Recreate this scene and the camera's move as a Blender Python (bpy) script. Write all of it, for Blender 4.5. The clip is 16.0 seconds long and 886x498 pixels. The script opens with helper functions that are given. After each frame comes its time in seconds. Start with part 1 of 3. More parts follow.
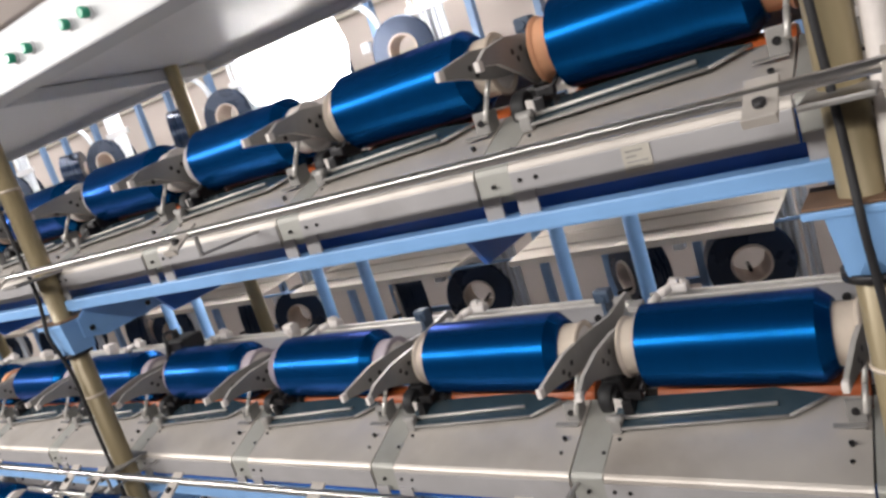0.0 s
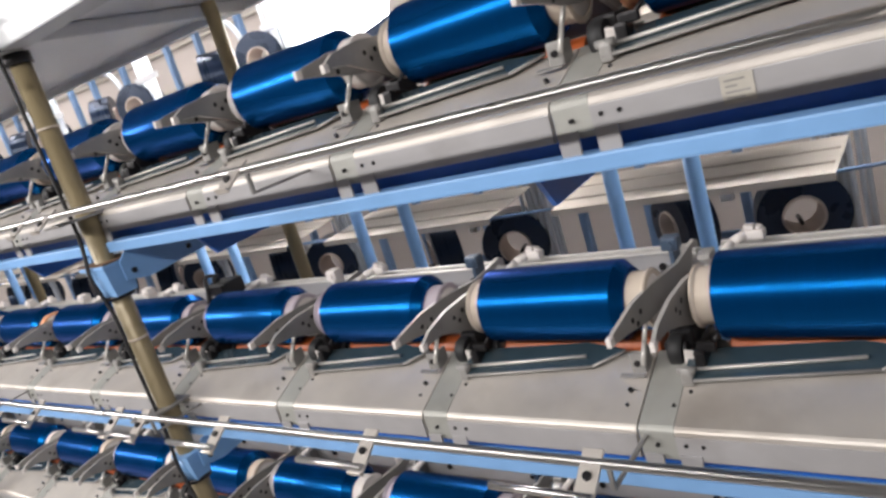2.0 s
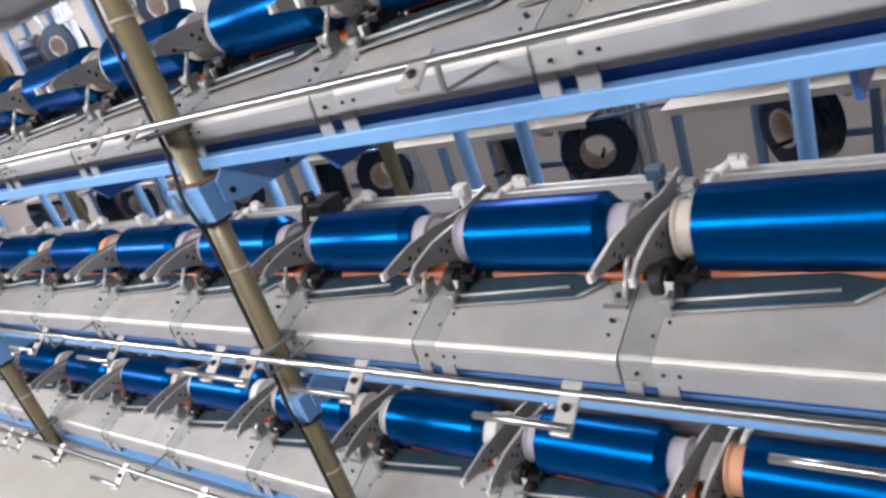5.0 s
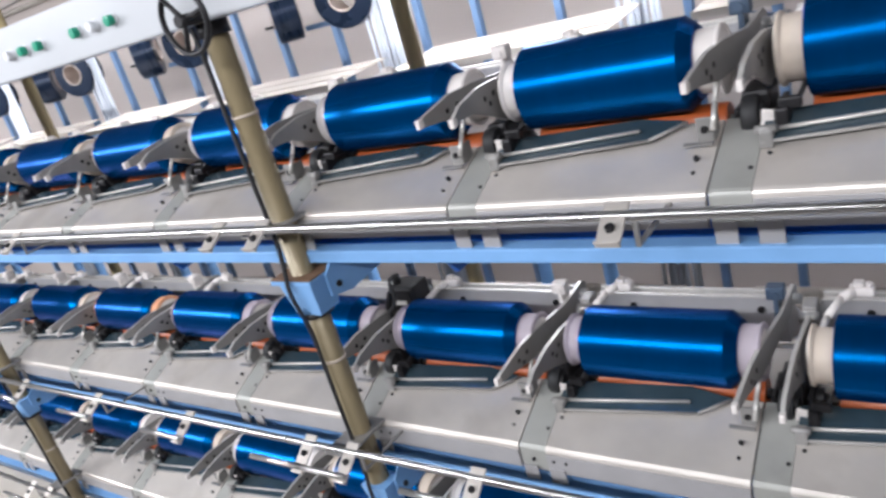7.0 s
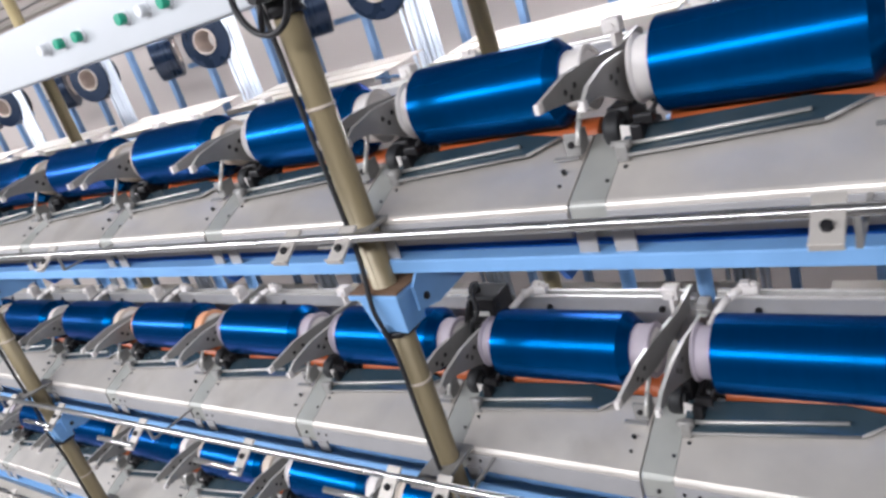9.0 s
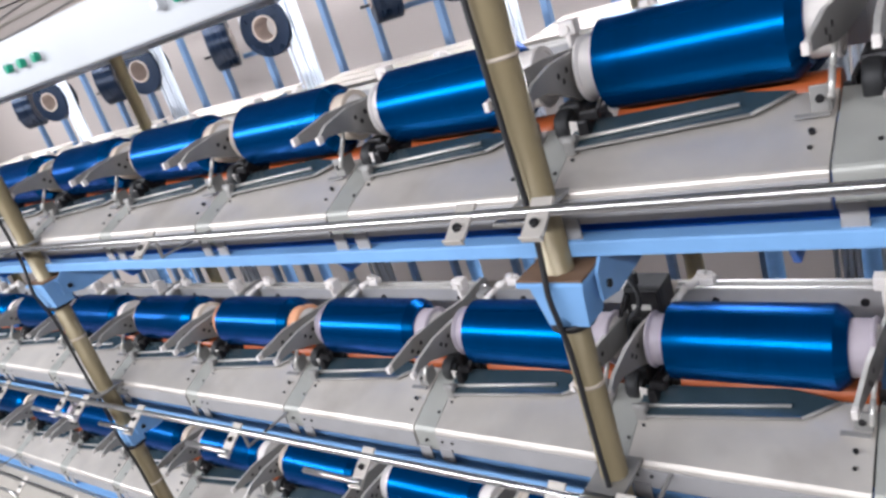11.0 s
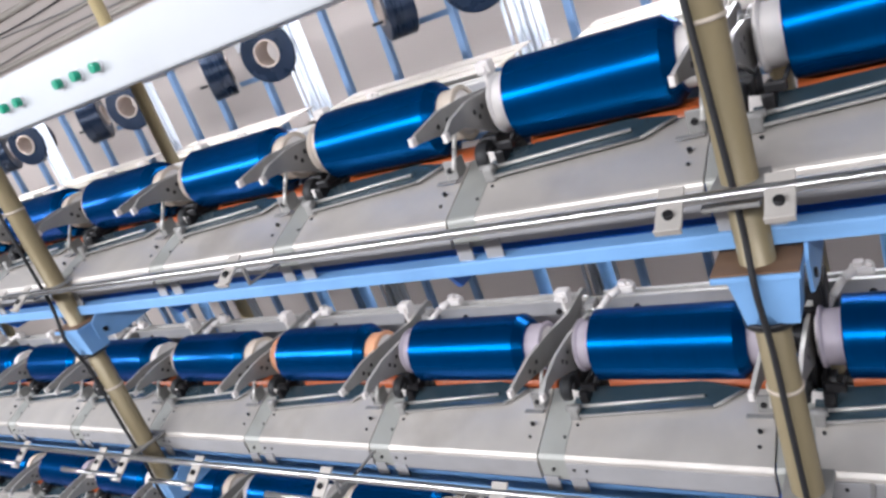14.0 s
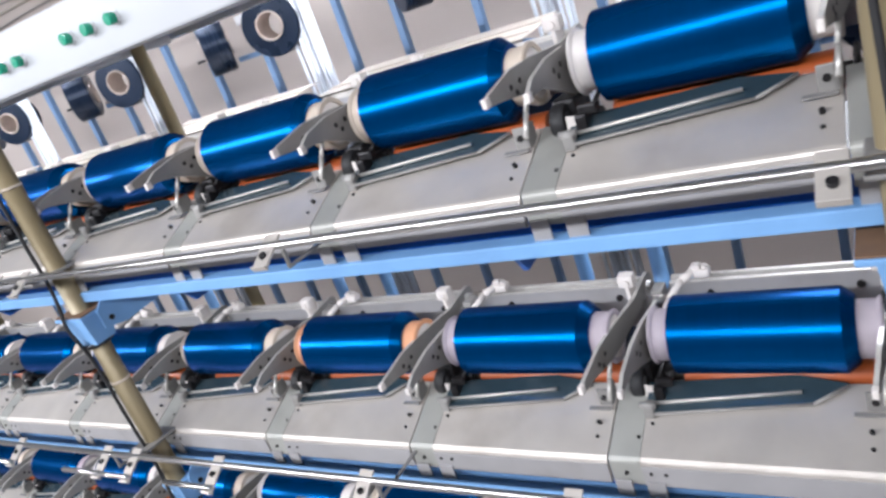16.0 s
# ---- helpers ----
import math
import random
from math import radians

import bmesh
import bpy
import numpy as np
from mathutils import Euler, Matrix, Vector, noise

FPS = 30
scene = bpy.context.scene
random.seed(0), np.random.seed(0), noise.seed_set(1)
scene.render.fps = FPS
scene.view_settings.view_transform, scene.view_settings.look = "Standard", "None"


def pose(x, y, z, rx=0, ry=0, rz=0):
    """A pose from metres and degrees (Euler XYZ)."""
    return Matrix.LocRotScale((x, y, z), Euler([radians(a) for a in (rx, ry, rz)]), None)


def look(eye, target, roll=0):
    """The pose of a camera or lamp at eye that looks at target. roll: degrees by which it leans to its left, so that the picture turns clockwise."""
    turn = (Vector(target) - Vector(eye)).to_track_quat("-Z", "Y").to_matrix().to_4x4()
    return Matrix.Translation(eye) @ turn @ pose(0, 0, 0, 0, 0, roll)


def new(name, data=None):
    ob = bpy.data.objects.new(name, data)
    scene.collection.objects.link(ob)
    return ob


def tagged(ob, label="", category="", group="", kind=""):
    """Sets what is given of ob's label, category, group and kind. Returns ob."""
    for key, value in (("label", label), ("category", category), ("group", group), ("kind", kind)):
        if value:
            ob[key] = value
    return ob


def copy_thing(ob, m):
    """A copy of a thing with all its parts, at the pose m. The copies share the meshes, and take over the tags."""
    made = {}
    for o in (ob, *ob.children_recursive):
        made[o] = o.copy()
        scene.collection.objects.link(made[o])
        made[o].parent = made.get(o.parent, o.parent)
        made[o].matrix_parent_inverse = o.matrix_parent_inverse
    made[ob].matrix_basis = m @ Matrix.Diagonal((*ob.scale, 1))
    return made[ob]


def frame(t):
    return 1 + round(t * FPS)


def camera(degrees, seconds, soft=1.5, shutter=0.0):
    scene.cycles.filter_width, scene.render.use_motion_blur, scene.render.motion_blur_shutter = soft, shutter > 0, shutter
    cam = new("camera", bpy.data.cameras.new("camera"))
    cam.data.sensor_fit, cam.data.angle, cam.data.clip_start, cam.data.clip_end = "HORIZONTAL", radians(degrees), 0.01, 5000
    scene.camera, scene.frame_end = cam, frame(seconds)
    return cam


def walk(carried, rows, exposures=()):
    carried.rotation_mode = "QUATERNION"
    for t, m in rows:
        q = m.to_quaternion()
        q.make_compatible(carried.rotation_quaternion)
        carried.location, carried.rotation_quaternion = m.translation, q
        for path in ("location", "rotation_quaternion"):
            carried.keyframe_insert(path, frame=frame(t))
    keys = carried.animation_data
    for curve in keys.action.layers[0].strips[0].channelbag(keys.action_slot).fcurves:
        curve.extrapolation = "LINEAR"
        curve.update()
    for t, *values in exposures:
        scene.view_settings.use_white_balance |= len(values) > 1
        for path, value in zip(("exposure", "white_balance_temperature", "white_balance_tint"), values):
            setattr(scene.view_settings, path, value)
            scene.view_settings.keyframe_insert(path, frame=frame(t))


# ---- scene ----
cam = camera(63.1, 16.0, soft=2.8, shutter=0.4)
PATH = [
    (0, (1.915, -0.821, 1.57), (0.761, 0.768, 1.192), -17.4),
    (0.5, (1.9, -0.828, 1.566), (0.776, 0.776, 1.162), -17.1),
    (1, (1.881, -0.834, 1.565), (0.758, 0.769, 1.155), -17.1),
    (1.5, (1.854, -0.828, 1.559), (0.668, 0.725, 1.132), -17.3),
    (2, (1.835, -0.816, 1.56), (0.621, 0.699, 1.079), -17.2),
    (2.5, (1.839, -0.811, 1.555), (0.606, 0.681, 1.053), -17.8),
    (3, (1.862, -0.802, 1.556), (0.599, 0.66, 1.04), -17.4),
    (3.5, (1.863, -0.781, 1.563), (0.545, 0.616, 1.005), -19.5),
    (3.7, (1.847, -0.777, 1.563), (0.51, 0.594, 0.986), -20.1),
    (5.8, (1.338, -0.827, 1.702), (0.242, 0.653, 0.921), -18.0),
    (6, (1.335, -0.841, 1.752), (0.266, 0.668, 0.991), -17.6),
    (6.5, (1.321, -0.852, 1.78), (0.242, 0.665, 1.052), -16.8),
    (7, (1.302, -0.854, 1.789), (0.14, 0.618, 1.093), -16.1),
    (7.5, (1.281, -0.829, 1.788), (0.033, 0.579, 1.11), -16.9),
    (8, (1.27, -0.802, 1.783), (-0.002, 0.588, 1.112), -17.0),
    (8.5, (1.213, -0.801, 1.778), (-0.037, 0.604, 1.098), -17.2),
    (9, (1.097, -0.811, 1.785), (-0.08, 0.649, 1.091), -17.9),
    (9.5, (1.004, -0.823, 1.776), (-0.144, 0.646, 1.053), -18.7),
    (10, (0.941, -0.825, 1.762), (-0.23, 0.612, 1.012), -18.4),
    (10.2, (0.913, -0.821, 1.76), (-0.283, 0.602, 1.022), -18.3),
    (12.3, (0.736, -0.849, 1.775), (-0.481, 0.618, 1.171), -17.6),
    (12.5, (0.719, -0.858, 1.772), (-0.483, 0.617, 1.156), -17.6),
    (13, (0.656, -0.844, 1.766), (-0.516, 0.632, 1.096), -19.0),
    (13.5, (0.589, -0.86, 1.773), (-0.562, 0.645, 1.134), -20.1),
    (14, (0.543, -0.878, 1.774), (-0.583, 0.651, 1.147), -20.4),
    (14.5, (0.505, -0.885, 1.774), (-0.59, 0.666, 1.144), -20.5),
    (15, (0.461, -0.888, 1.767), (-0.643, 0.649, 1.118), -21.7),
    (15.5, (0.425, -0.866, 1.762), (-0.664, 0.673, 1.095), -20.7),
    (16, (0.372, -0.837, 1.761), (-0.719, 0.697, 1.086), -20.0),
]
EXPOSURES = [(0, -0.02, 6700, 10), (2.5, 0.05, 6500, 10), (3.7, 0.05, 6250, 10), (5.8, 0.12, 6020, 10), (7.0, 0.04, 6020, 10), (10.2, 0.02, 6020, 10), (12.3, 0.05, 6000, 10), (13.4, 0.0, 6000, 10), (16, 0.0, 5980, 10)]
walk(cam, [(t, look(eye, target, roll)) for t, eye, target, roll in PATH], EXPOSURES)

# ---- light ----
world = bpy.data.worlds.new("world")
scene.world = world
world.use_nodes = True
world.node_tree.nodes["Background"].inputs[0].default_value = (0.80, 0.80, 0.92, 1)
world.node_tree.nodes["Background"].inputs[1].default_value = 0.02


def area(name, m, sx, sy, power, colour=(1, 0.97, 0.95), spread=180):
    d = bpy.data.lights.new(name, "AREA")
    d.shape, d.size, d.size_y, d.energy, d.color = "RECTANGLE", sx, sy, power, colour
    d.spread = radians(spread)
    ob = new(name, d)
    ob.matrix_world = m
    return ob


P = 0.37                    # pitch of the winding positions
N0, N1 = -9, 7              # first and last position
XA, XB = N0 * P, N1 * P     # ends of the machine
TIERS = [(0.0, 0.61), (0.0, 1.05), (-0.015, 1.492)]   # y, z of each tier's plate

# tubes over the aisle, in rows along the machine, as their fixtures further down
for lx, power in ((-5.4, 92), (-3.6, 86), (-1.8, 70), (0.0, 49), (1.8, 34), (3.6, 20)):
    area("aisle_tube_light", look((lx, -2.5, 2.86), (lx, -0.5, 0.5)), 1.5, 0.12, power)
    # two unseen fill rows, added to brighten the rear posts and the wall
    area("back_fill_light", look((lx, 0.98, 2.86), (lx, 1.06, 0.2)), 1.3, 0.12, 8, (1, 0.97, 0.97), 56)
    area("wall_fill_light", look((lx, 1.52, 2.86), (lx, 1.80, 0.2)), 1.3, 0.12, 11, (1, 0.97, 0.97), 84)


# ---- materials ----
def material(name, colour, rough=0.5, metal=0.0, var=0.15, scale=30.0, bump=0.0, spec=0.5, stretch=(1, 1, 1), dirt=0.0, dirt_colour=(0.12, 0.09, 0.06), coat=0.0, rand=0.0, rough_var=0.08):
    m = bpy.data.materials.new(name)
    m.use_nodes = True
    t = m.node_tree
    b = t.nodes["Principled BSDF"]
    b.inputs["Roughness"].default_value, b.inputs["Metallic"].default_value = rough, metal
    b.inputs["Specular IOR Level"].default_value = spec
    b.inputs["Coat Weight"].default_value = coat
    tc = t.nodes.new("ShaderNodeTexCoord")
    mp = t.nodes.new("ShaderNodeMapping")
    mp.inputs["Scale"].default_value = stretch
    t.links.new(tc.outputs["Object"], mp.inputs["Vector"])
    info = t.nodes.new("ShaderNodeObjectInfo")
    off = t.nodes.new("ShaderNodeVectorMath")
    off.operation = "MULTIPLY_ADD"
    off.inputs[1].default_value = (9, 9, 9)
    t.links.new(info.outputs["Random"], off.inputs[0])
    t.links.new(mp.outputs["Vector"], off.inputs[2])
    n1, n2 = t.nodes.new("ShaderNodeTexNoise"), t.nodes.new("ShaderNodeTexNoise")
    n1.inputs["Scale"].default_value, n2.inputs["Scale"].default_value = scale, scale * 0.12
    n1.inputs["Detail"].default_value, n2.inputs["Detail"].default_value = 6, 4
    for n in (n1, n2):
        t.links.new(off.outputs[0], n.inputs["Vector"])
    add = t.nodes.new("ShaderNodeMath")
    add.operation = "ADD"
    t.links.new(n1.outputs["Fac"], add.inputs[0])
    t.links.new(n2.outputs["Fac"], add.inputs[1])
    rg = t.nodes.new("ShaderNodeMapRange")
    rg.inputs["From Min"].default_value, rg.inputs["From Max"].default_value = 0.6, 1.4
    rg.inputs["To Min"].default_value, rg.inputs["To Max"].default_value = 1 - var, 1 + var
    t.links.new(add.outputs[0], rg.inputs["Value"])
    hs = t.nodes.new("ShaderNodeHueSaturation")
    hs.inputs["Color"].default_value = (*colour, 1)
    last = rg.outputs["Result"]
    if rand:
        r2 = t.nodes.new("ShaderNodeMapRange")
        r2.inputs["To Min"].default_value, r2.inputs["To Max"].default_value = 1 - rand, 1 + rand
        t.links.new(info.outputs["Random"], r2.inputs["Value"])
        mu = t.nodes.new("ShaderNodeMath")
        mu.operation = "MULTIPLY"
        t.links.new(last, mu.inputs[0])
        t.links.new(r2.outputs["Result"], mu.inputs[1])
        last = mu.outputs[0]
    t.links.new(last, hs.inputs["Value"])
    out = hs.outputs["Color"]
    if dirt:
        n3 = t.nodes.new("ShaderNodeTexNoise")
        n3.inputs["Scale"].default_value, n3.inputs["Detail"].default_value = scale * 0.4, 8
        t.links.new(off.outputs[0], n3.inputs["Vector"])
        dr = t.nodes.new("ShaderNodeMapRange")
        dr.inputs["From Min"].default_value, dr.inputs["From Max"].default_value = 0.56, 0.8
        dr.inputs["To Max"].default_value = dirt
        t.links.new(n3.outputs["Fac"], dr.inputs["Value"])
        mx = t.nodes.new("ShaderNodeMix")
        mx.data_type = "RGBA"
        mx.inputs[7].default_value = (*dirt_colour, 1)
        t.links.new(dr.outputs["Result"], mx.inputs[0])
        t.links.new(out, mx.inputs[6])
        out = mx.outputs[2]
    t.links.new(out, b.inputs["Base Color"])
    rr = t.nodes.new("ShaderNodeMapRange")
    rr.inputs["From Min"].default_value, rr.inputs["From Max"].default_value = 0.6, 1.4
    rr.inputs["To Min"].default_value, rr.inputs["To Max"].default_value = max(0.03, rough - rough_var), min(1, rough + rough_var)
    t.links.new(add.outputs[0], rr.inputs["Value"])
    t.links.new(rr.outputs["Result"], b.inputs["Roughness"])
    if bump:
        bp = t.nodes.new("ShaderNodeBump")
        bp.inputs["Strength"].default_value, bp.inputs["Distance"].default_value = bump, 0.002
        t.links.new(n1.outputs["Fac"], bp.inputs["Height"])
        t.links.new(bp.outputs["Normal"], b.inputs["Normal"])
    return m


def glow(name, colour, strength):
    m = bpy.data.materials.new(name)
    m.use_nodes = True
    b = m.node_tree.nodes["Principled BSDF"]
    b.inputs["Base Color"].default_value = (*colour, 1)
    b.inputs["Emission Color"].default_value, b.inputs["Emission Strength"].default_value = (*colour, 1), strength
    return m


YARN = material("blue_yarn", (0.0006, 0.058, 0.206), 0.255, 0.72, 0.10, 300, 0.0, 0.25, stretch=(1, 0.05, 0.05), rand=0.06, rough_var=0.0)
YARN.node_tree.nodes["Principled BSDF"].inputs["Specular Tint"].default_value = (0.12, 0.34, 0.50, 1)   # dark blue sheen at the rim
NAVY = material("navy_yarn", (0.006, 0.017, 0.044), 0.30, 0.35, 0.2, 200, 0.02, 0.5, stretch=(1, 0.06, 0.06))
TUBES = [material("cream_card", (0.62, 0.53, 0.44), 0.75, 0, 0.08, 60), material("lilac_card", (0.44, 0.385, 0.43), 0.75, 0, 0.08, 60),
         material("orange_card", (0.72, 0.36, 0.20), 0.7, 0, 0.08, 60), material("white_card", (0.74, 0.69, 0.66), 0.7, 0, 0.08, 60)]
CORE = material("dull_core_card", (0.54, 0.46, 0.41), 0.75, 0, 0.1, 60)
PLATE = material("zinc_plate", (0.65, 0.605, 0.56), 0.40, 0.5, 0.13, 14, 0.02, dirt=0.5, dirt_colour=(0.30, 0.25, 0.20), rand=0.05)
JOINT = material("dull_joint_sheet", (0.40, 0.40, 0.375), 0.5, 0.35, 0.12, 18, 0.03, dirt=0.5, dirt_colour=(0.18, 0.17, 0.14), rand=0.06)
CLAMP = material("slate_blue_paint", (0.06, 0.09, 0.14), 0.4, 0.1, 0.15, 40, 0.03)
FACE = material("zinc_face", (0.42, 0.41, 0.42), 0.42, 0.3, 0.10, 18, 0.02, dirt=0.45, dirt_colour=(0.20, 0.17, 0.15))
GREY = material("grey_cast", (0.30, 0.29, 0.28), 0.45, 0.3, 0.12, 40, 0.05, dirt=0.3, rand=0.08)
STEEL = material("bright_steel", (0.62, 0.61, 0.60), 0.30, 1.0, 0.08, 30, stretch=(0.1, 1, 1))
# for oily dark parts, and for shade filled in beneath the cradle arms
DARK = material("dark_oily_metal_and_shade", (0.024, 0.023, 0.025), 0.4, 0.5, 0.3, 60, 0.1)
RUBBER = material("black_rubber", (0.018, 0.018, 0.020), 0.6, 0, 0.2, 60, 0.05)
TEAL = material("teal_plate", (0.032, 0.052, 0.066), 0.18, 0.0, 0.2, 20, 0.02, 0.7, dirt=0.35, dirt_colour=(0.12, 0.14, 0.15), coat=0.3)
ORANGE = material("orange_roller", (0.40, 0.090, 0.022), 0.4, 0, 0.15, 30, 0.02, dirt=0.4, dirt_colour=(0.2, 0.06, 0.02), stretch=(0.15, 1, 1))
BLUE = material("light_blue_paint", (0.21, 0.41, 0.73), 0.38, 0, 0.08, 20, 0.02, dirt=0.25, dirt_colour=(0.10, 0.17, 0.33))
CREEL = material("dull_blue_paint", (0.16, 0.27, 0.46), 0.45, 0, 0.1, 20, 0.02, dirt=0.3, dirt_colour=(0.10, 0.14, 0.22))
# shade behind the beam's front bar is put into this deeper blue
DEEP = material("shaded_deep_blue_paint", (0.014, 0.115, 0.48), 0.4, 0, 0.12, 20, 0.02, dirt=0.3, dirt_colour=(0.02, 0.03, 0.06))
KHAKI = material("khaki_pole_paint", (0.29, 0.235, 0.14), 0.36, 0.15, 0.10, 25, 0.03, dirt=0.4, dirt_colour=(0.16, 0.12, 0.06), stretch=(1, 1, 0.15))
YARN_TUBE = material("pale_plastic_tube", (0.56, 0.60, 0.66), 0.4, 0, 0.08, 20, rand=0.15)
OCHRE = material("ochre_post_paint", (0.46, 0.37, 0.20), 0.4, 0.1, 0.1, 25, 0.03, dirt=0.3, dirt_colour=(0.25, 0.18, 0.09), stretch=(1, 1, 0.15))
WHITE = material("white_paint", (0.70, 0.71, 0.74), 0.35, 0, 0.03, 10)
PANEL = material("panel_enamel", (0.50, 0.515, 0.54), 0.35, 0, 0.04, 6, dirt=0.15, dirt_colour=(0.42, 0.40, 0.37))
GREEN = material("green_button", (0.01, 0.30, 0.18), 0.3, 0, 0.05, 30)
WALL = material("back_wall_paint", (0.47, 0.415, 0.385), 0.7, 0, 0.06, 3, 0.03, dirt=0.4, dirt_colour=(0.30, 0.25, 0.21), stretch=(0.3, 1, 1))
SHEET = material("beige_tray_metal", (0.47, 0.43, 0.38), 0.5, 0.1, 0.08, 8, 0.02, dirt=0.3, dirt_colour=(0.28, 0.22, 0.17))
FLOOR = material("floor_concrete", (0.24, 0.225, 0.215), 0.5, 0, 0.1, 5, 0.05, dirt=0.3)
FAR_WALL = material("dull_aisle_wall_paint", (0.17, 0.17, 0.19), 0.8, 0, 0.06, 3, 0.03)
WORN = material("worn_bare_edge", (0.62, 0.60, 0.57), 0.42, 0.5, 0.15, 60)
RUST = material("rusty_brown_board", (0.17, 0.10, 0.06), 0.7, 0, 0.3, 40, 0.1)
LABEL = material("aged_paper", (0.46, 0.43, 0.38), 0.7, 0, 0.12, 90)
CEIL = material("ceiling_paint", (0.17, 0.165, 0.165), 0.8, 0, 0.04, 3)
OPAL = glow("lit_opal_cover", (1, 0.99, 1), 15)
TUBE_ON = glow("lit_tube", (1, 0.98, 1), 3)


# ---- mesh helpers ----
def mesh_of(bm, name):
    bmesh.ops.recalc_face_normals(bm, faces=bm.faces)
    me = bpy.data.meshes.new(name)
    bm.to_mesh(me)
    bm.free()
    return me


def part(name, bm, mat, parent=None, label=""):
    me = bm if isinstance(bm, bpy.types.Mesh) else mesh_of(bm, name)
    if mat and not me.materials:
        me.materials.append(mat)
    ob = new(name, me)
    ob.parent = parent
    return tagged(ob, label)


def empty(name, label, category, group="", kind=""):
    return tagged(new(name), label, category, group, kind)


def box(bm, lo, hi, bevel=0.0, m=None):
    g = bmesh.ops.create_cube(bm, size=1)
    v = g["verts"]
    c = [(a + b) / 2 for a, b in zip(lo, hi)]
    d = [b - a for a, b in zip(lo, hi)]
    bmesh.ops.transform(bm, matrix=Matrix.Translation(c) @ Matrix.Diagonal((*d, 1)), verts=v)
    if bevel:
        e = list({e for q in v for e in q.link_edges})
        r = bmesh.ops.bevel(bm, geom=e, offset=bevel, segments=2, affect="EDGES", profile=0.6)
        v = list({q for f in r["faces"] for q in f.verts} | {q for q in v if q.is_valid})
    if m is not None:
        bmesh.ops.transform(bm, matrix=m, verts=v)
    return bm


def tube_along(bm, a, b, r, seg=14, cap=True):
    a, b = Vector(a), Vector(b)
    d = b - a
    m = Matrix.Translation((a + b) / 2) @ d.to_track_quat("Z", "Y").to_matrix().to_4x4()
    g = bmesh.ops.create_cone(bm, cap_ends=cap, segments=seg, radius1=r, radius2=r, depth=d.length, matrix=m)
    smooth_sides(g["verts"])
    return bm


def smooth_sides(verts):
    for f in {f for v in verts for f in v.link_faces}:
        if len(f.verts) == 4:
            f.smooth = True


def lathe(bm, prof, seg=40, closed=False):
    """Turns a profile of (x, r) round the x axis."""
    rings = []
    for x, r in prof:
        rings.append([bm.verts.new((x, r * math.cos(2 * math.pi * i / seg), r * math.sin(2 * math.pi * i / seg))) for i in range(seg)])
    loop = list(prof) + [prof[0]] if closed else list(prof)
    steps = [math.atan2(r1 - r0, x1 - x0) for (x0, r0), (x1, r1) in zip(loop, loop[1:])]
    pairs = list(zip(rings, rings[1:])) + ([(rings[-1], rings[0])] if closed else [])
    for a, b in pairs:
        for i in range(seg):
            f = bm.faces.new((a[i], a[(i + 1) % seg], b[(i + 1) % seg], b[i]))
            f.smooth = True
    if not closed:
        for r in (rings[0], rings[-1]):
            bm.faces.new(r)
    # edges where the profile turns sharply stay crisp
    for i, ring in enumerate(rings):
        if closed or 0 < i < len(rings) - 1:
            turn = abs((steps[i % len(steps)] - steps[i - 1] + math.pi) % (2 * math.pi) - math.pi)
            if turn > radians(38):
                for a, b in zip(ring, ring[1:] + ring[:1]):
                    e = bm.edges.get((a, b))
                    if e:
                        e.smooth = False
        else:
            for a, b in zip(ring, ring[1:] + ring[:1]):
                e = bm.edges.get((a, b))
                if e:
                    e.smooth = False
    return bm


def extrude_profile(bm, pts, x0, x1):
    """A closed (y, z) outline drawn from x0 to x1."""
    a = [bm.verts.new((x0, y, z)) for y, z in pts]
    b = [bm.verts.new((x1, y, z)) for y, z in pts]
    n = len(pts)
    bm.faces.new(a)
    bm.faces.new(b)
    for i in range(n):
        bm.faces.new((a[i], a[(i + 1) % n], b[(i + 1) % n], b[i]))
    return bm


def soften(bm, w, angle=30, seg=2):
    e = [e for e in bm.edges if len(e.link_faces) == 2 and e.calc_face_angle(0) > radians(angle)]
    bmesh.ops.bevel(bm, geom=e, offset=w, segments=seg, affect="EDGES", profile=0.6, clamp_overlap=True)
    return bm


def cable(name, pts, r, mat, parent=None, label=""):
    cu = bpy.data.curves.new(name, "CURVE")
    cu.dimensions, cu.bevel_depth, cu.bevel_resolution = "3D", r, 3
    sp = cu.splines.new("NURBS")
    sp.points.add(len(pts) - 1)
    for q, p in zip(sp.points, pts):
        q.co = (*p, 1)
    sp.use_endpoint_u, sp.order_u = True, 3
    tmp = bpy.data.objects.new("tmp", cu)
    me = bpy.data.meshes.new_from_object(tmp)
    bpy.data.objects.remove(tmp)
    me.name = name
    for p in me.polygons:
        p.use_smooth = True
    me.materials.clear()
    me.materials.append(mat)
    return part(name, me, None, parent, label)


B = bmesh.new

# ---- room ----
def slab(name, lo, hi, mat, label, category):
    return tagged(part(name, box(B(), lo, hi), mat), label, category, kind="structure")


slab("floor", (-9, -4, -0.1), (6, 5.2, 0), FLOOR, "worn grey concrete workshop floor", "floor")
slab("ceiling", (-9, -4, 3.2), (6, 5.2, 3.3), CEIL, "dull grey painted workshop ceiling", "ceiling")
slab("wall_north", (-9, 2.15, 0), (6, 2.35, 3.2), WALL, "pale pinkish beige painted wall behind the creel", "wall")
slab("wall_south", (-9, -4.2, 0), (6, -4.0, 3.2), FAR_WALL, "dull grey painted wall across the aisle", "wall")
slab("wall_west", (-9.2, -4, 0), (-9, 5, 3.2), FAR_WALL, "dull grey painted end wall", "wall")
